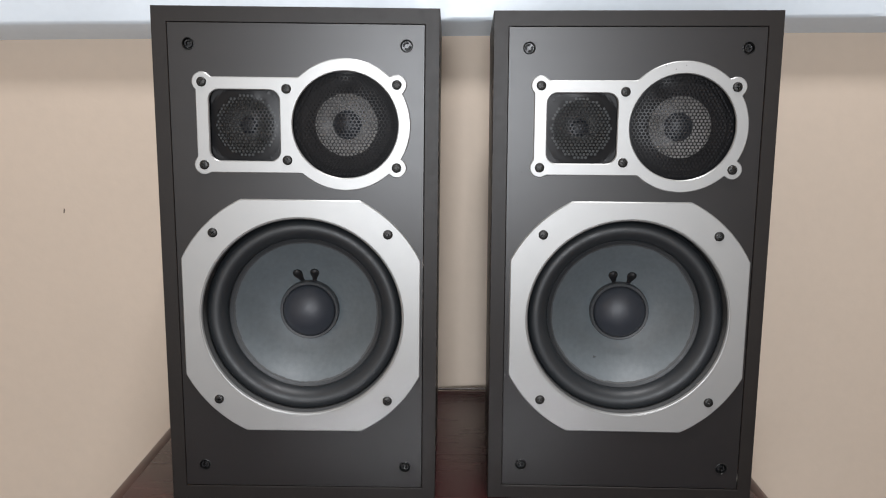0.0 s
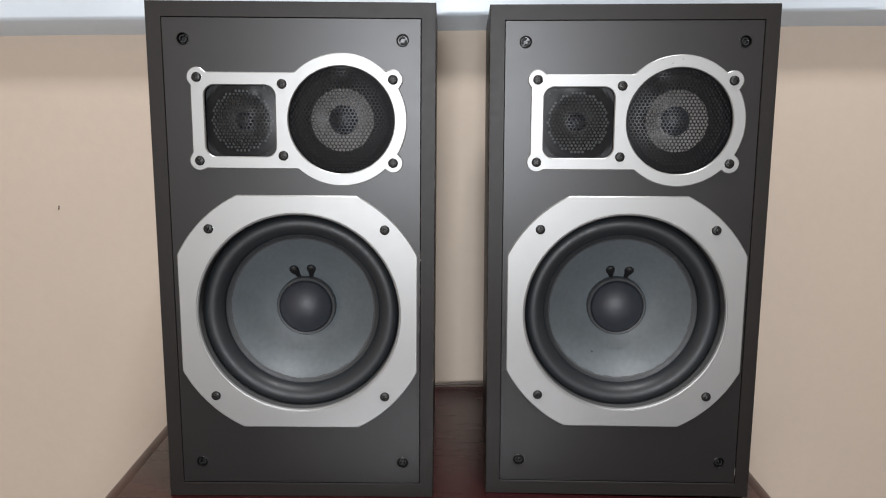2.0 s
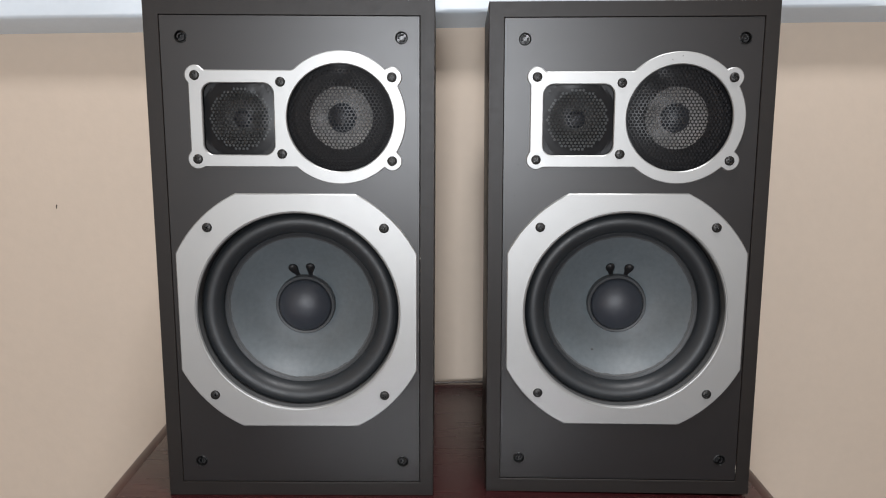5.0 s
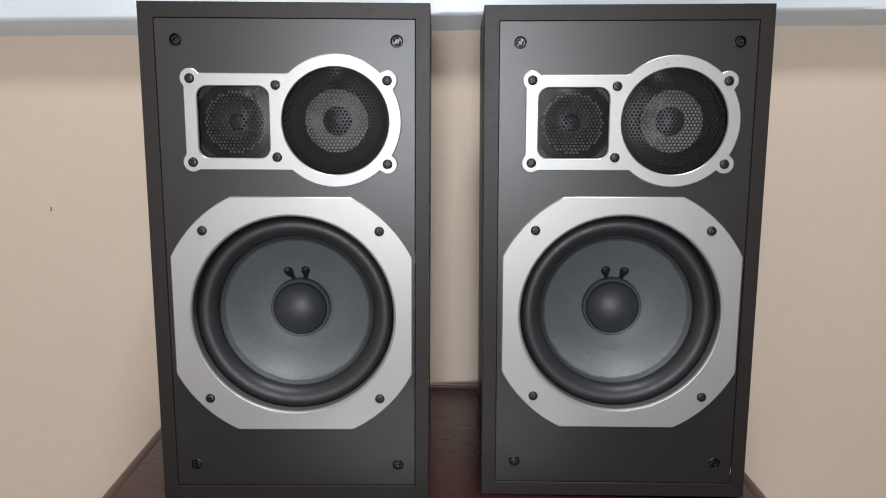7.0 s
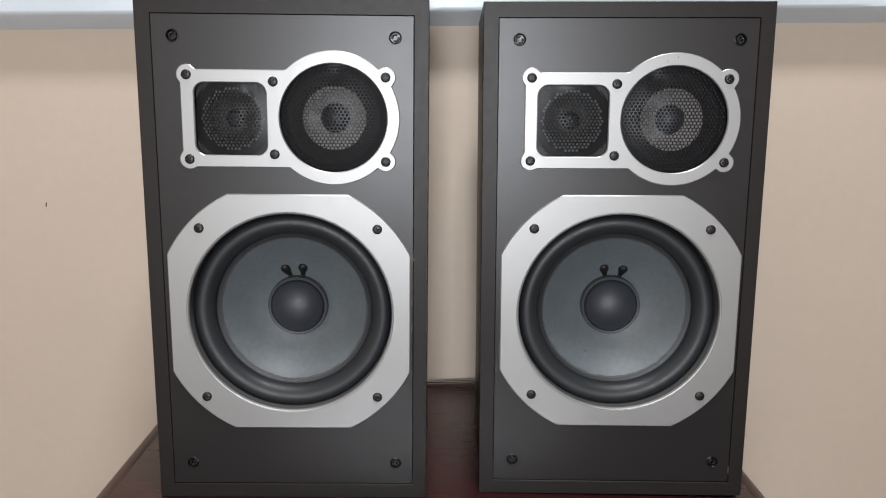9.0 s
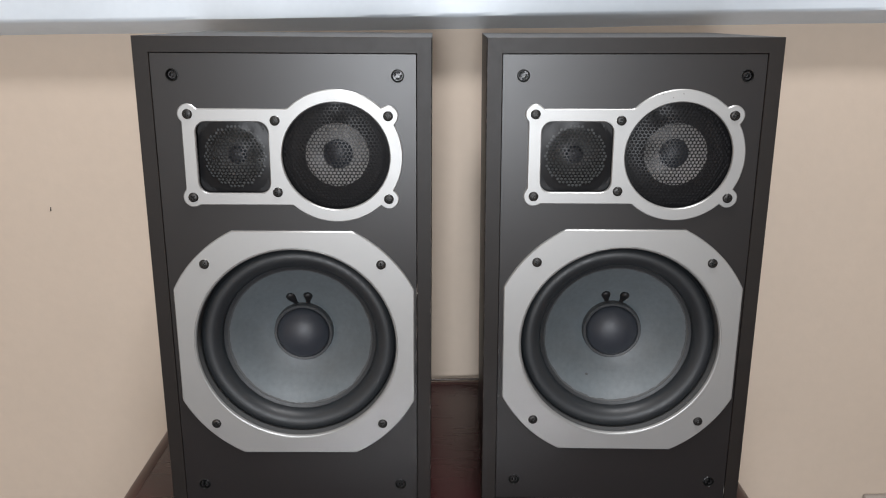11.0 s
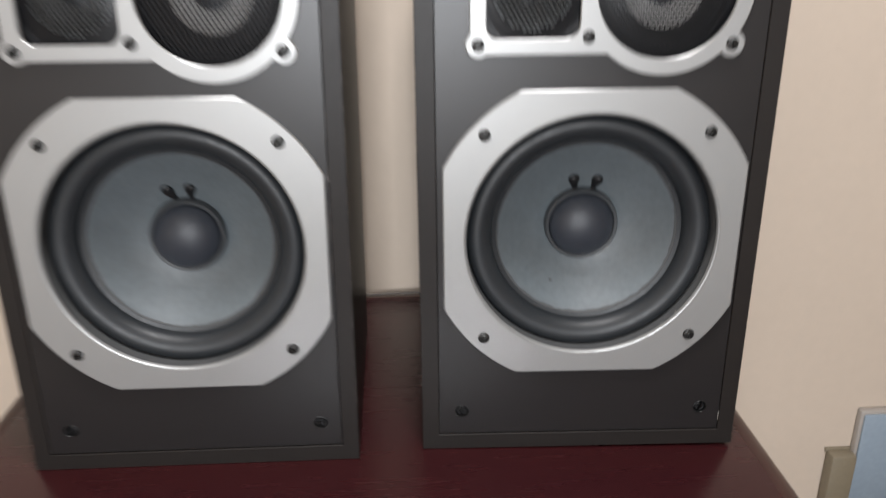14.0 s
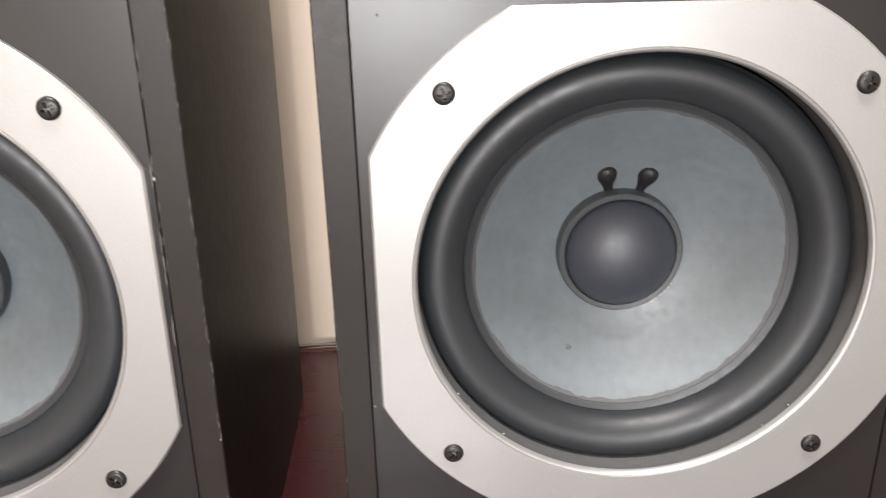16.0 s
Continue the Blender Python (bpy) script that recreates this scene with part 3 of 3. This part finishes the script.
# ---------------------------------------------------------------- small things
def tube(name, pts, r, mat, label, category):
    cu = bpy.data.curves.new(name, "CURVE")
    cu.dimensions, cu.bevel_depth, cu.bevel_resolution, cu.use_fill_caps = "3D", r, 4, True
    sp = cu.splines.new("NURBS")
    sp.points.add(len(pts) - 1)
    for p, q in zip(sp.points, pts):
        p.co = (*q, 1)
    sp.use_endpoint_u, sp.order_u = True, 4
    ob = new(name, cu)
    me = bpy.data.meshes.new_from_object(ob.evaluated_get(bpy.context.evaluated_depsgraph_get()))
    bpy.data.objects.remove(ob)
    for poly in me.polygons:
        poly.use_smooth = True
    me.materials.append(mat)
    return tagged(new(name, me), label, category)


tube("speaker_cable", [(-0.20, 0.268, TABLE_Z + 0.014), (-0.12, 0.318, TABLE_Z + 0.004), (-0.03, 0.3370, TABLE_Z + 0.0010), (0.01, 0.3390, TABLE_Z + 0.0014), (0.06, 0.3400, TABLE_Z + 0.0032), (0.12, 0.322, TABLE_Z + 0.008), (0.20, 0.272, TABLE_Z + 0.016)], 0.0017, CABLE, "thin dark cable lying along the back of the table", "cable")


def wall_box():
    b = new("junction_box")
    part("housing", box_bm(0, 0.15, -0.012, 0.0, -0.15, 0, 0.003), HOUSING, b, "grey-beige plastic housing")
    part("lid", box_bm(0.004, 0.146, -0.016, -0.0118, -0.146, -0.004, 0.002), BOX, b)
    k = part("knob", lathe([(0.017, 0.0), (0.017, -0.006), (0.0155, -0.009), (0.006, -0.0095), (0, -0.0095)], 0, 0, 40), KNOB, b, "round dark green knob")
    k.location = (0.082, -0.016, -0.043)
    return tagged(b, "pale blue-grey plastic junction box on the wall", "junction box")


wall_box().matrix_world = pose(0.662, WALL_Y, -0.2155)

def conduit_box():
    b = new("cable_cover")
    part("cover", box_bm(0, 0.036, -0.022, 0.0, -0.16, 0, 0.004), OLIVE, b)
    part("lip", box_bm(-0.002, 0.038, -0.004, 0.0, -0.004, 0.003, 0.001), OLIVE, b)
    return tagged(b, "dull beige-brown plastic cable cover on the wall", "cable cover")


conduit_box().matrix_world = pose(0.628, WALL_Y, -0.282)

# ceiling lamp that lights the room, and frame added round the rear glare light
lamp = new("ceiling_lamp")
part("base", lathe([(0.0, 0.0), (0.09, 0.0), (0.09, 0.02), (0.0, 0.02)], 0, 0, 48), WHITE, lamp)
part("shade", lathe([(0.19, 0.02), (0.2, 0.03), (0.2, 0.05), (0.19, 0.055), (0.19, 0.02)], 0, 0, 64), GLASS_WHITE, lamp, "opal glass shade ring")
lamp.matrix_world = Matrix.Translation((0.095, -0.37, 1.75)) @ Matrix.Rotation(radians(-90), 4, "X")
tagged(lamp, "round white ceiling lamp with an opal shade", "lamp")
win = new("window_1")
for a in ((-0.31, -0.27, -0.04, 0.92), (0.07, 0.11, -0.04, 0.92), (-0.27, 0.07, -0.04, 0.0), (-0.27, 0.07, 0.88, 0.92)):
    part("window_frame", box_bm(a[0], a[1], -2.86, -2.80, a[2], a[3], 0.004), WHITE, win)
tagged(win, "white frame added round the unseen rear glare light", "window", kind="structure")
